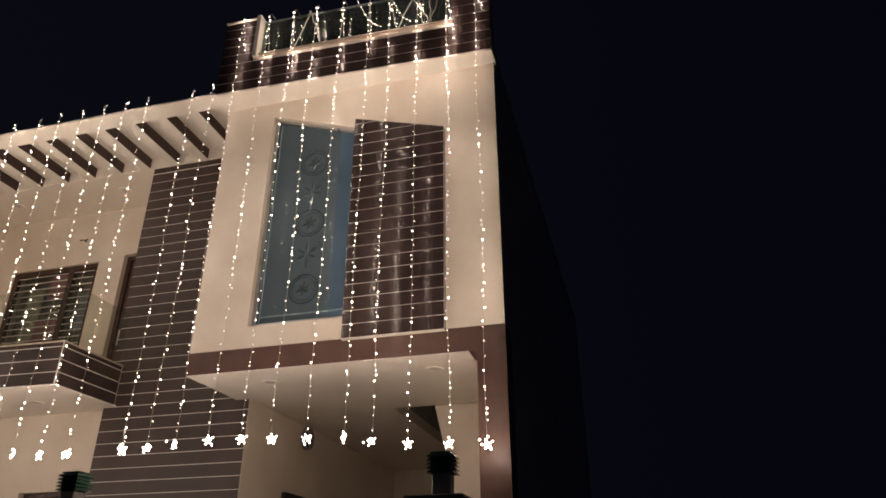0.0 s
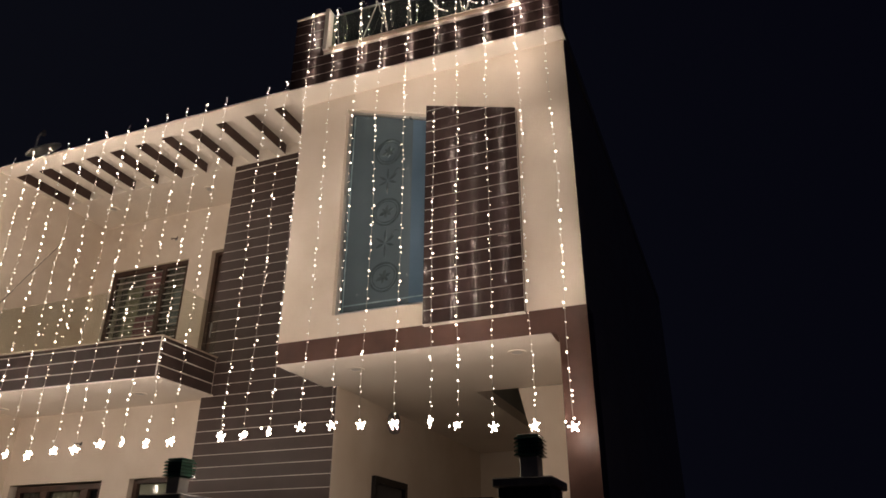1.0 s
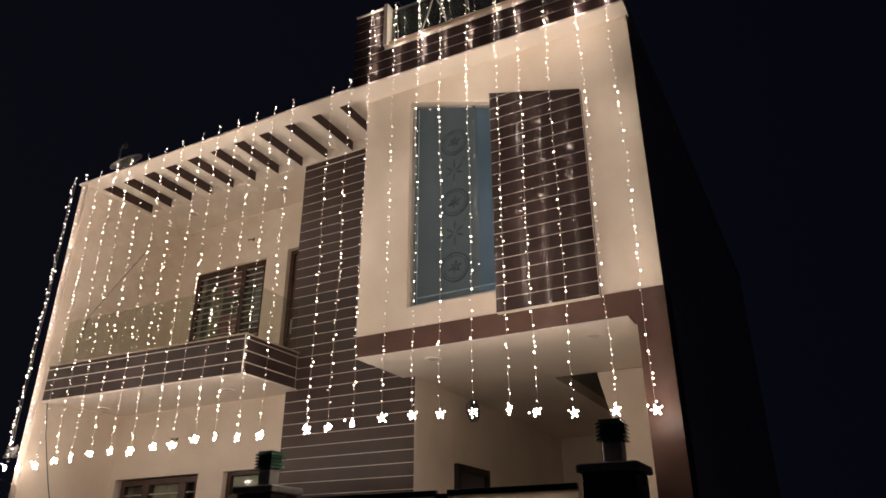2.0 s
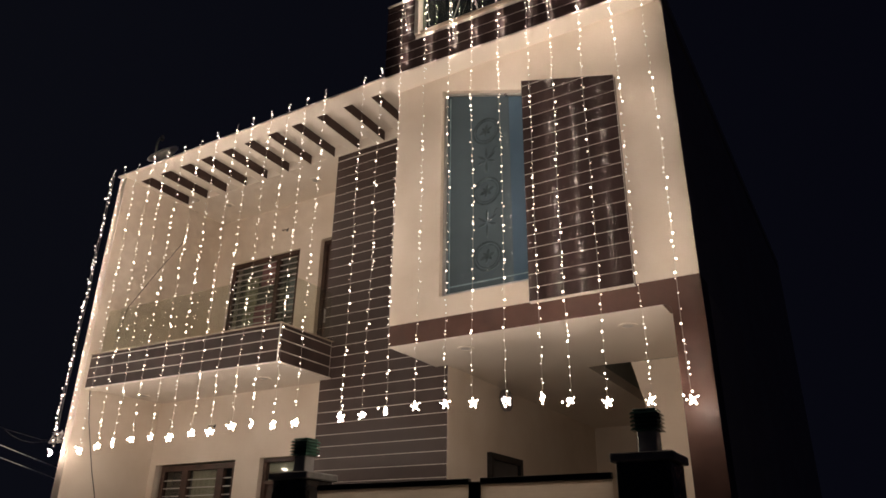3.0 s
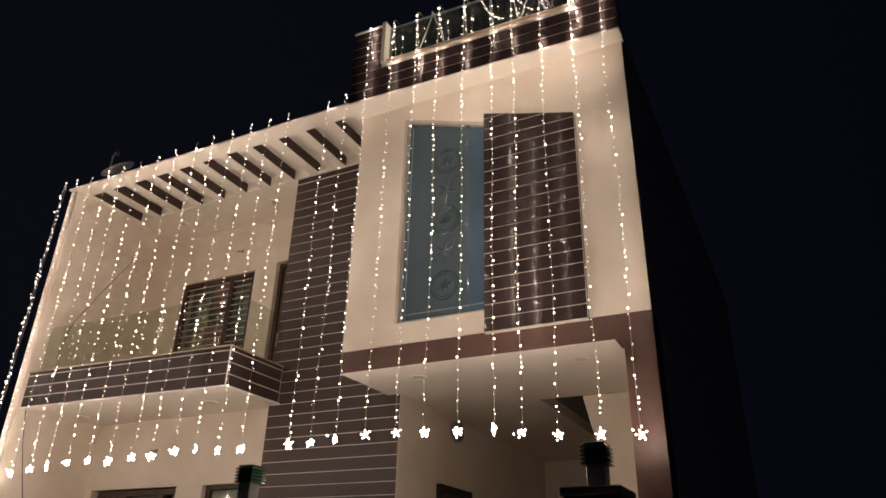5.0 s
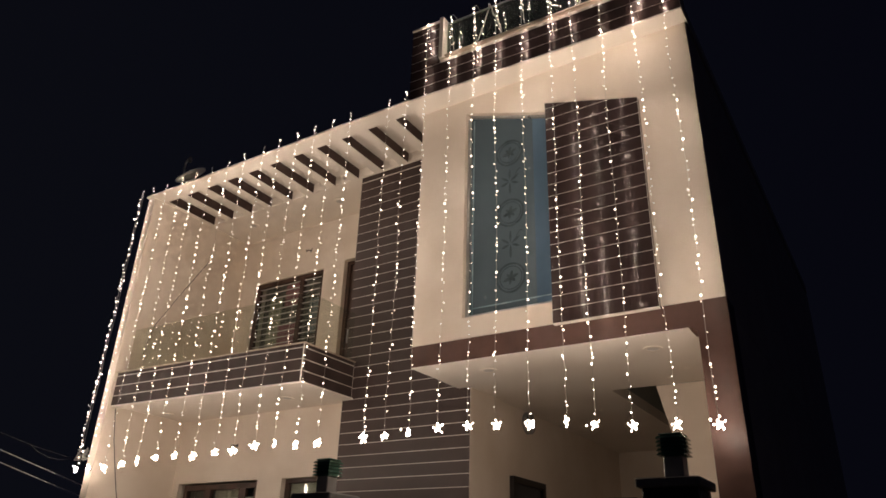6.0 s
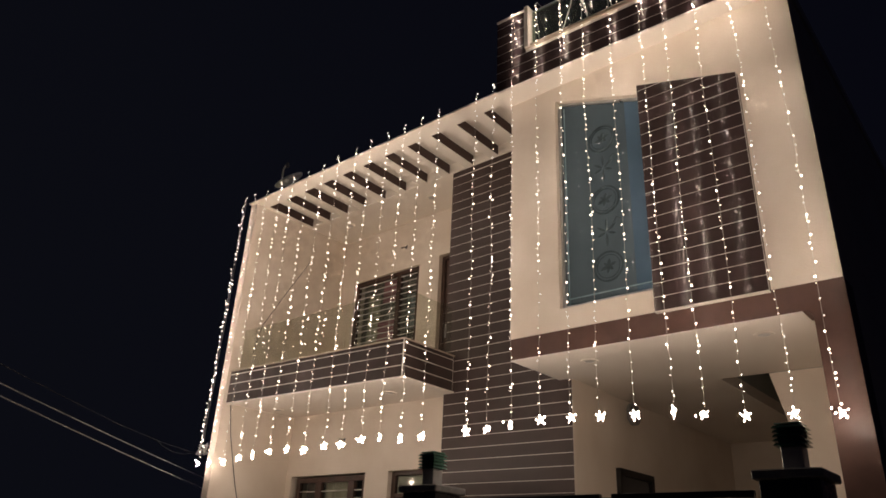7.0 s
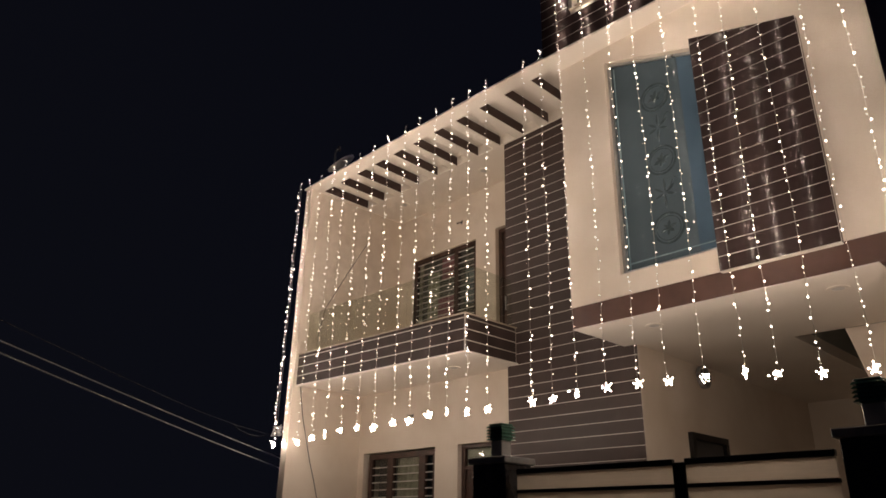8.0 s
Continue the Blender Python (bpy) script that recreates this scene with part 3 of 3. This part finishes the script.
def bulbs(name, places, radii, parent, label, bare=False):
    """Many small round bulbs in one mesh."""
    p, r = np.array(places), np.array(radii)
    v = (p[:, None] + r[:, None, None] * ICO_V[None] * np.array([1, 1, 1.25])).reshape(-1, 3)
    f = (ICO_F[None] + (np.arange(len(p)) * len(ICO_V))[:, None, None]).reshape(-1, 3)
    me = bpy.data.meshes.new(name)
    me.from_pydata(v.tolist(), [], f.tolist())
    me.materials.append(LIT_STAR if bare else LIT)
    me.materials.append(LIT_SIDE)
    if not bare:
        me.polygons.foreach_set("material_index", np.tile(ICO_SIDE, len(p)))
    ob = new(name, me)
    ob.parent = parent
    ob.matrix_parent_inverse = parent.matrix_basis.inverted()
    return tagged(ob, label, kind="stuff")


def along(path, step, rng, jitter):
    """Bulb places along a path, unevenly spaced and a little beside the wire."""
    out, path = [], [Vector(p) for p in path]
    left = step * 0.5
    for a, b in zip(path, path[1:]):
        d = (b - a).length
        while left < d:
            p = a.lerp(b, left / d)
            out.append((p.x + rng.uniform(-jitter, jitter), p.y + rng.uniform(-jitter, jitter) * 0.6, p.z + rng.uniform(-0.006, 0.006)))
            left += step * rng.choice((0.45, 0.6, 0.9, 1.1, 1.3, 1.6))
        left -= d
    return out


def light_string(x, y, top, z, lift, seed, dense=1.0):
    """A hanging string from z = top down to a star at z. lift: the height of a loop that is drawn up over the parapet."""
    rng = random.Random(seed)
    s = empty("light_string", (x, y, top), "string of warm white fairy lights ending in a star", "string lights", "fairy light curtain")
    n, sway, ph = 24, rng.uniform(0.004, 0.012), rng.uniform(0, 6)
    path = [(x + sway * math.sin(ph + 0.9 * k * 0.5) * min(1, k / 6), y + 0.004 * math.sin(ph + k), top + (z + 0.06 - top) * k / n) for k in range(n + 1)]
    part("wire", tube(bmesh.new(), path, 0.0016, 4), WIRE, s, "thin clear wire")
    if dense > 1:
        part("lead", tube(bmesh.new(), [(p[0] + 0.012, p[1] + 0.02, p[2]) for p in path], 0.005, 6), BLACK, s, "thick dark lead cable")
    lit = along(path, 0.076 / dense, rng, 0.032 if dense > 1 else 0.019 if x < -2.95 else 0.013)
    if lift:
        w = rng.uniform(0.02, 0.07)
        over = [(x, y, top - 0.01), (x, edge(x) - 0.006, PZ + 0.024), (x, edge(x) + 0.1, PZ + 0.024)]
        part("wire", tube(bmesh.new(), over, 0.0022, 4), WIRE, s, "thin clear wire")
        loop = [(x, y, top), (x + w * 0.4, y + 0.012, top - lift * 0.5), (x + w, y + 0.02, top - lift), (x + w * 1.3, y + 0.02, top - lift * 1.02)]
        part("wire", tube(bmesh.new(), loop, 0.0022, 4), WIRE, s, "thin clear wire")
        lit += along(loop, 0.07, rng, 0.012)
    else:
        up, lean = rng.uniform(0.02, 0.08), rng.uniform(-0.015, 0.015)
        part("peg", tube(bmesh.new(), [(x, y + 0.048, PERG + 0.006), (x, y + 0.012, PERG + 0.03), (x + lean, y + 0.012, top + up + 0.025)], 0.0035, 5), STEEL, s, "thin dark steel peg")
        hook = [(x + lean + rng.uniform(-0.03, 0.03), y + 0.01, top + up - 0.02), (x + lean, y + 0.004, top + up), (x, y, top)]
        part("wire", tube(bmesh.new(), hook, 0.0022, 4), WIRE, s, "thin clear wire")
        lit += along(hook, 0.045, rng, 0.016)
    bulbs("bulb_strand", lit, [rng.choice((0.0027, 0.0033, 0.0042, 0.0068)) for _ in lit], s, "small warm white bulbs")
    # the star: a wire outline of five points with bulbs on it
    turn, size = rng.uniform(0, 72), rng.uniform(0.031, 0.041)
    yaw = radians(rng.uniform(-50, 50))
    pts = []
    for k in range(10):
        a, q = radians(90 + 36 * k + turn * 0.2), size * (1.0 if k % 2 == 0 else 0.52)
        pts.append((x + q * math.cos(a) * math.cos(yaw), y + q * math.cos(a) * math.sin(yaw), z + q * math.sin(a)))
    star = part("star", tube(bmesh.new(), pts + pts[:1], 0.003, 4), WIRE, s, "star-shaped wire frame")
    glow = [tuple(c + rng.uniform(-0.008, 0.008) for c in p) for p in pts]
    glow += [(x + rng.uniform(-0.016, 0.016), y + rng.uniform(-0.012, 0.012), z + rng.uniform(-0.016, 0.016)) for _ in range(4)]
    if rng.random() < 0.5:
        glow.append((x + rng.uniform(-0.08, 0.08), y, z + rng.uniform(-0.03, 0.05)))
    bulbs("bulb_cluster", glow, [rng.uniform(0.0035, 0.0055) for _ in glow], star, "bright warm white bulbs", bare=True)
    return s


PZ, SILL = 7.51, 6.96
STRINGS = [(-7.842, 2.717),
           (-7.591, 2.719),
           (-7.271, 2.704),
           (-6.944, 2.736),
           (-6.658, 2.755),
           (-6.331, 2.777),
           (-6.002, 2.784),
           (-5.688, 2.755),
           (-5.345, 2.784),
           (-5.063, 2.78),
           (-4.749, 2.813),
           (-4.467, 2.813),
           (-4.177, 2.788),
           (-3.887, 2.776),
           (-3.32, 2.791),
           (-3.069, 2.793),
           (-2.75, 2.781),
           (-2.441, 2.804),
           (-2.141, 2.8),
           (-1.877, 2.785),
           (-1.572, 2.776),
           (-1.26, 2.77),
           (-1.029, 2.73),
           (-0.732, 2.7),
           (-0.415, 2.684),
           (-0.12, 2.662)]
for i, (x, z) in enumerate(STRINGS):
    y = edge(x) - 0.05
    if x > -2.95:
        piers = x < -2.62 or x > -0.36
        light_string(x, y, PZ if piers else PZ - 0.02, z, 0.5 if i % 3 else 0.8, 100 + i, 1.0)
    else:
        light_string(x, y, PERG + 0.03, z, 0, 100 + i, 1.7 if i == 0 else 1.0)

# loose white wire lying tangled on the parapet glass
rng = random.Random(5)
tangle = empty("loose_wire", (-1.0, -0.25, 7.3), "tangled loose white wire against the parapet glass", "wire")
for x, w in ((-2.05, 0.16), (-1.9, -0.14), (-0.85, 0.2), (-0.72, -0.22), (-0.55, 0.12), (-0.62, -0.05)):
    y = edge(x) + 0.002
    part("strand", tube(bmesh.new(), [(x + w * (k / 6 - 0.5) + 0.015 * rng.uniform(-1, 1), y, SILL + 0.05 + 0.08 * k) for k in range(7)], 0.004, 5), WIRE, tangle, "loose white wire")
for x, w in ((-1.42, 0.30), (-1.05, 0.26)):
    arc = [(x + w * k / 8, edge(x) - 0.03, PZ - 0.02 - 0.46 * math.sin(math.pi * 0.5 * k / 8)) for k in range(9)]
    loop = empty("light_string", arc[0], "slack fairy light string draped on the parapet glass", "string lights", "fairy light curtain")
    part("wire", tube(bmesh.new(), arc, 0.0022, 4), WIRE, loop, "thin clear wire")
    lit = along(arc, 0.06, rng, 0.01)
    bulbs("bulb_strand", lit, [rng.choice((0.0029, 0.0041)) for _ in lit], loop, "small warm white bulbs")

# ---- roof things ----
dish = empty("satellite_dish", (-7.47, 0.2, PTOP), "white satellite dish on the roof edge", "satellite dish")
bm = bmesh.new()
n, rings = Vector((-0.20, -0.56, 0.80)).normalized(), []
u = n.orthogonal().normalized()
w = n.cross(u)
c = Vector((-7.30, 0.10, 6.985))
for side in (0, 1):
    for k in range(7):
        q = 0.235 * (k + 0.3) / 6.3
        ring = [bm.verts.new(c + n * (0.9 * q * q - 0.012 * side) + q * (math.cos(t) * u + math.sin(t) * w)) for t in [math.tau * j / 28 for j in range(28)]]
        rings.append(ring)
for a, b in zip(rings[:6], rings[1:7]):
    for j in range(28):
        bm.faces.new((a[j], a[(j + 1) % 28], b[(j + 1) % 28], b[j]))
for a, b in zip(rings[7:13], rings[8:14]):
    for j in range(28):
        bm.faces.new((b[j], b[(j + 1) % 28], a[(j + 1) % 28], a[j]))
for j in range(28):
    bm.faces.new((rings[6][j], rings[6][(j + 1) % 28], rings[13][(j + 1) % 28], rings[13][j]))
part("reflector", bm, DISH, dish, smooth=True)
part("arm", tube(bmesh.new(), [c + Vector((-0.16, -0.03, 0.02)), c + Vector((-0.23, 0, 0.16)), c + Vector((-0.23, 0, 0.32)), c + Vector((-0.18, 0, 0.38)), c + Vector((-0.12, 0, 0.36))], 0.013, 7), DISH, dish)
part("receiver", tube(bmesh.new(), [c + Vector((-0.14, 0, 0.39)), c + Vector((-0.10, -0.02, 0.31))], 0.028, 10), CAP, dish, "grey receiver head")
part("mast", tube(bmesh.new(), [(c.x, c.y + 0.06, PTOP + 0.02), (c.x, c.y + 0.05, c.z - 0.02)], 0.022, 8), CAP, dish)

# ---- wires ----
wire = empty("wall_cable", (INNER + 0.02, 0.6, 4.0), "thin black cable hanging loose on the end wall", "cable")
part("cable", tube(bmesh.new(), [(INNER + 0.012, 0.95, 6.0), (INNER + 0.012, 0.55, 5.3), (INNER + 0.012, 0.25, 4.75), (INNER + 0.012, 0.16, 4.3)], 0.0035, 5), BLACK, wire)
low = empty("wall_cable", (-7.5, LOW_Y, 1.0), "thin black cable hanging down the ground floor wall", "cable")
part("cable", tube(bmesh.new(), [(INNER + 0.01, -0.06, 3.51), (INNER + 0.01, -0.04, 3.40), (INNER + 0.012, 0.015, 3.12), (INNER + 0.01, 0.13, 2.74), (INNER + 0.012, 0.20, 2.51), (INNER + 0.01, 0.28, 2.30), (INNER + 0.012, 0.36, 2.05), (INNER + 0.01, 0.40, 0.8)], 0.005, 5), BLACK, low)
for a, b in (((-4.202, -4.514, 2.713), (-8.983, 0.35, 2.713)), ((-3.832, -4.57, 2.562), (-8.952, 0.35, 2.562))):
    p, q = Vector(a), Vector(b)
    line = empty("overhead_cable", p.lerp(q, 0.5), "grey overhead cable strung past the house", "cable", "overhead cables")
    sag = [p.lerp(q, 1.6 * k / 32 - 0.35) + Vector((0, 0, -0.012 * math.sin(math.pi * min(1, max(0, 1.6 * k / 32 - 0.35))))) for k in range(33)]
    part("cable", tube(bmesh.new(), sag, 0.0045, 6), CABLE, line)
knot = empty("cable_bracket", (LEFT - 0.02, -0.05, 2.95), "tangled service cables on a wall bracket at the house corner", "bracket")
part("bracket", B(LEFT - 0.42, LEFT + 0.006, -0.02, 0.02, 2.90, 2.93), STEEL, knot)
rng = random.Random(9)
for k in range(4):
    pts = [(LEFT - 0.34 + rng.uniform(-0.20, 0.14), rng.uniform(-0.08, 0.05), 2.95 + rng.uniform(-0.08, 0.10)) for _ in range(7)]
    part("wire_loop", tube(bmesh.new(), pts, 0.006, 5), CABLE, knot)

drop = empty("service_cable", (LEFT - 0.4, -0.25, 2.90), "thin dark service cable running slack to the house corner", "cable")
part("cable", tube(bmesh.new(), [(LEFT - 0.36, -0.02, 2.92), (-8.4, -0.12, 2.93), (-7.92, -0.82, 2.92), (-7.13, -1.77, 2.915), (-6.31, -2.66, 2.92), (-5.4, -3.66, 2.94), (-4.4, -4.8, 2.98)], 0.0030, 6), BLACK, drop)
part("slack_loop", tube(bmesh.new(), [(LEFT - 0.34, -0.04, 2.91), (-8.25, -0.30, 2.86), (-8.05, -0.56, 2.84), (-7.9, -0.80, 2.87), (-7.8, -0.95, 2.92)], 0.0030, 6), BLACK, drop)

# ---- parapet over the box: piers, low wall, glass ----


def skewed(x0, x1, d0, d1, z0, z1):
    """A block along the roof's front edge, d0 to d1 behind it."""
    bm = bmesh.new()
    return plan(bm, [(x0, edge(x0) + d0), (x1, edge(x1) + d0), (x1, edge(x1) + d1), (x0, edge(x0) + d1)], z0, z1)


PIERS = ((-2.999, -2.61), (-0.375, 0.02))
pcore = part("parapet", skewed(-2.61, -0.375, 0.012, 0.13, TOP, SILL - 0.0125), GROUT, house, "white joints of the tiled roof parapet")
for a, b in PIERS:
    part("parapet_pier", skewed(a, b, 0.012, 0.20, TOP, PZ), GROUT, pcore)
    part("pier_cap", skewed(a, b, -0.006, 0.21, PZ, PZ + 0.02), GROUT, pcore, "pale stone cap")
part("parapet_sill", skewed(-2.61, -0.375, -0.002, 0.14, SILL - 0.010, SILL), TAN, pcore, "pale stone sill")
part("parapet_rail", skewed(-2.60, -0.385, 0.02, 0.05, SILL + 0.048, SILL + 0.058), TAN, pcore, "thin metal rail")
part("jamb", skewed(-2.612, -2.565, -0.02, 0.12, SILL + 0.001, PZ + 0.04), GROUT, pcore, "pale jamb of the parapet opening")
part("parapet_glass", skewed(-2.55, -0.38, 0.06, 0.07, SILL + 0.001, PZ - 0.02), SMOKED, house, "smoked parapet glass")
part("glass_rail", skewed(-2.55, -0.38, 0.055, 0.075, PZ - 0.02, PZ - 0.008), ALU, house, "thin metal edge on the parapet glass")

# ---- tile courses ----
JOINT = 0.006
# tower
shared = None
z = 6.517 + 0.1303 - 0.005
part("tile", B(-4.623, -2.850, TOWER_Y - 0.002, TOWER_Y + 0.002, 6.522, PERG - 0.002), MATT_TILE, core)
z -= 0.1303 - JOINT / 2 + 0.0
while z - 0.1303 > 0.35:
    z -= 0.1303
    if shared is None:
        shared = part("tile", B(-4.623, -2.850, TOWER_Y - 0.002, TOWER_Y + 0.002, 0.0, 0.1303 - JOINT), MATT_TILE, core)
        shared.location.z += z
    else:
        t = shared.copy()
        scene.collection.objects.link(t)
        t.location.z = z

# panel beside the tall window, cut along its sloping top
PX0, PX1, PB, PTL, PTR = -1.452, -0.512, 3.688, 6.065, 5.785
bm = prism(bmesh.new(), [(PX0 + 0.004, PB), (PX1 - 0.004, PB), (PX1 - 0.004, PTR - 0.004), (PX0 + 0.004, PTL - 0.004)], -0.052, -0.001)
panel = part("tile_panel", bm, GROUT, house, "white joints of the brown tile panel")
bm = prism(bmesh.new(), [(PX1 - 0.002, PB), (PX1 + 0.004, PB), (PX1 + 0.004, PTR), (PX1 - 0.002, PTR)], -0.0555, -0.0515)
part("corner_bead", bm, GROUT, panel, "pale corner bead")
part("bottom_bead", B(PX0, PX1, -0.058, -0.001, PB - 0.007, PB - 0.001), GROUT, panel)


def cut(pts):
    """The part of an outline below the panel's sloping top."""
    def above(p):
        return p[1] - (PTL + (PTR - PTL) * (p[0] - PX0) / (PX1 - PX0))
    out = []
    for p, q in zip(pts, pts[1:] + pts[:1]):
        fp, fq = above(p), above(q)
        if fp <= 0:
            out.append(p)
        if fp * fq < 0:
            k = fp / (fp - fq)
            out.append((p[0] + k * (q[0] - p[0]), p[1] + k * (q[1] - p[1])))
    return out


z = PB
while z < PTL:
    pts = cut([(PX0, z + JOINT / 2), (PX1 - 0.003, z + JOINT / 2), (PX1 - 0.003, z + 0.128 - JOINT / 2), (PX0, z + 0.128 - JOINT / 2)])
    if len(pts) > 2:
        part("tile", prism(bmesh.new(), pts, -0.054, -0.050), TILE, panel)
    side = min(z + 0.128 - JOINT / 2, PTR)
    if side > z + 0.02:
        part("tile", B(PX1 - 0.003, PX1 + 0.001, -0.057, -0.001, z + JOINT / 2, side), TILE, panel)
    z += 0.128

# balcony parapet
for k in range(3):
    z0, z1 = 3.533 + 0.1303 * k, 3.533 + 0.1303 * (k + 1) - 0.010
    bm = bmesh.new()
    plan(bm, [(INNER + 0.002, front(INNER) + 0.010), (BX - 0.010, 0.010), (BX - 0.012, 0.014), (INNER + 0.002, front(INNER) + 0.014)], z0, z1)
    part("tile", bm, MATT_TILE, parapet)
    part("tile", B(BX - 0.014, BX - 0.010, 0.015, TOWER_Y - 0.012, z0, z1), MATT_TILE, parapet)

bm = bmesh.new()
plan(bm, [(INNER + 0.002, front(INNER) + 0.010), (BX - 0.010, 0.010), (BX - 0.012, 0.014), (INNER + 0.002, front(INNER) + 0.014)], 3.924, 3.963)
part("tile", bm, MATT_TILE, parapet)
part("tile", B(BX - 0.014, BX - 0.010, 0.015, TOWER_Y - 0.012, 3.924, 3.963), MATT_TILE, parapet)

# roof parapet
z = ROOF + 0.012
while z < PZ - 0.03:
    top = min(z + 0.128 - JOINT, PZ - 0.003)
    if top - z > 0.03:
        for a, b in PIERS:
            part("tile", skewed(a, b, 0.010, 0.0119, z, top), TILE, pcore)
        if z < SILL - 0.05:
            part("tile", skewed(-2.609, -0.376, 0.010, 0.0119, z, min(top, SILL - 0.015)), TILE, pcore)
    z += 0.128
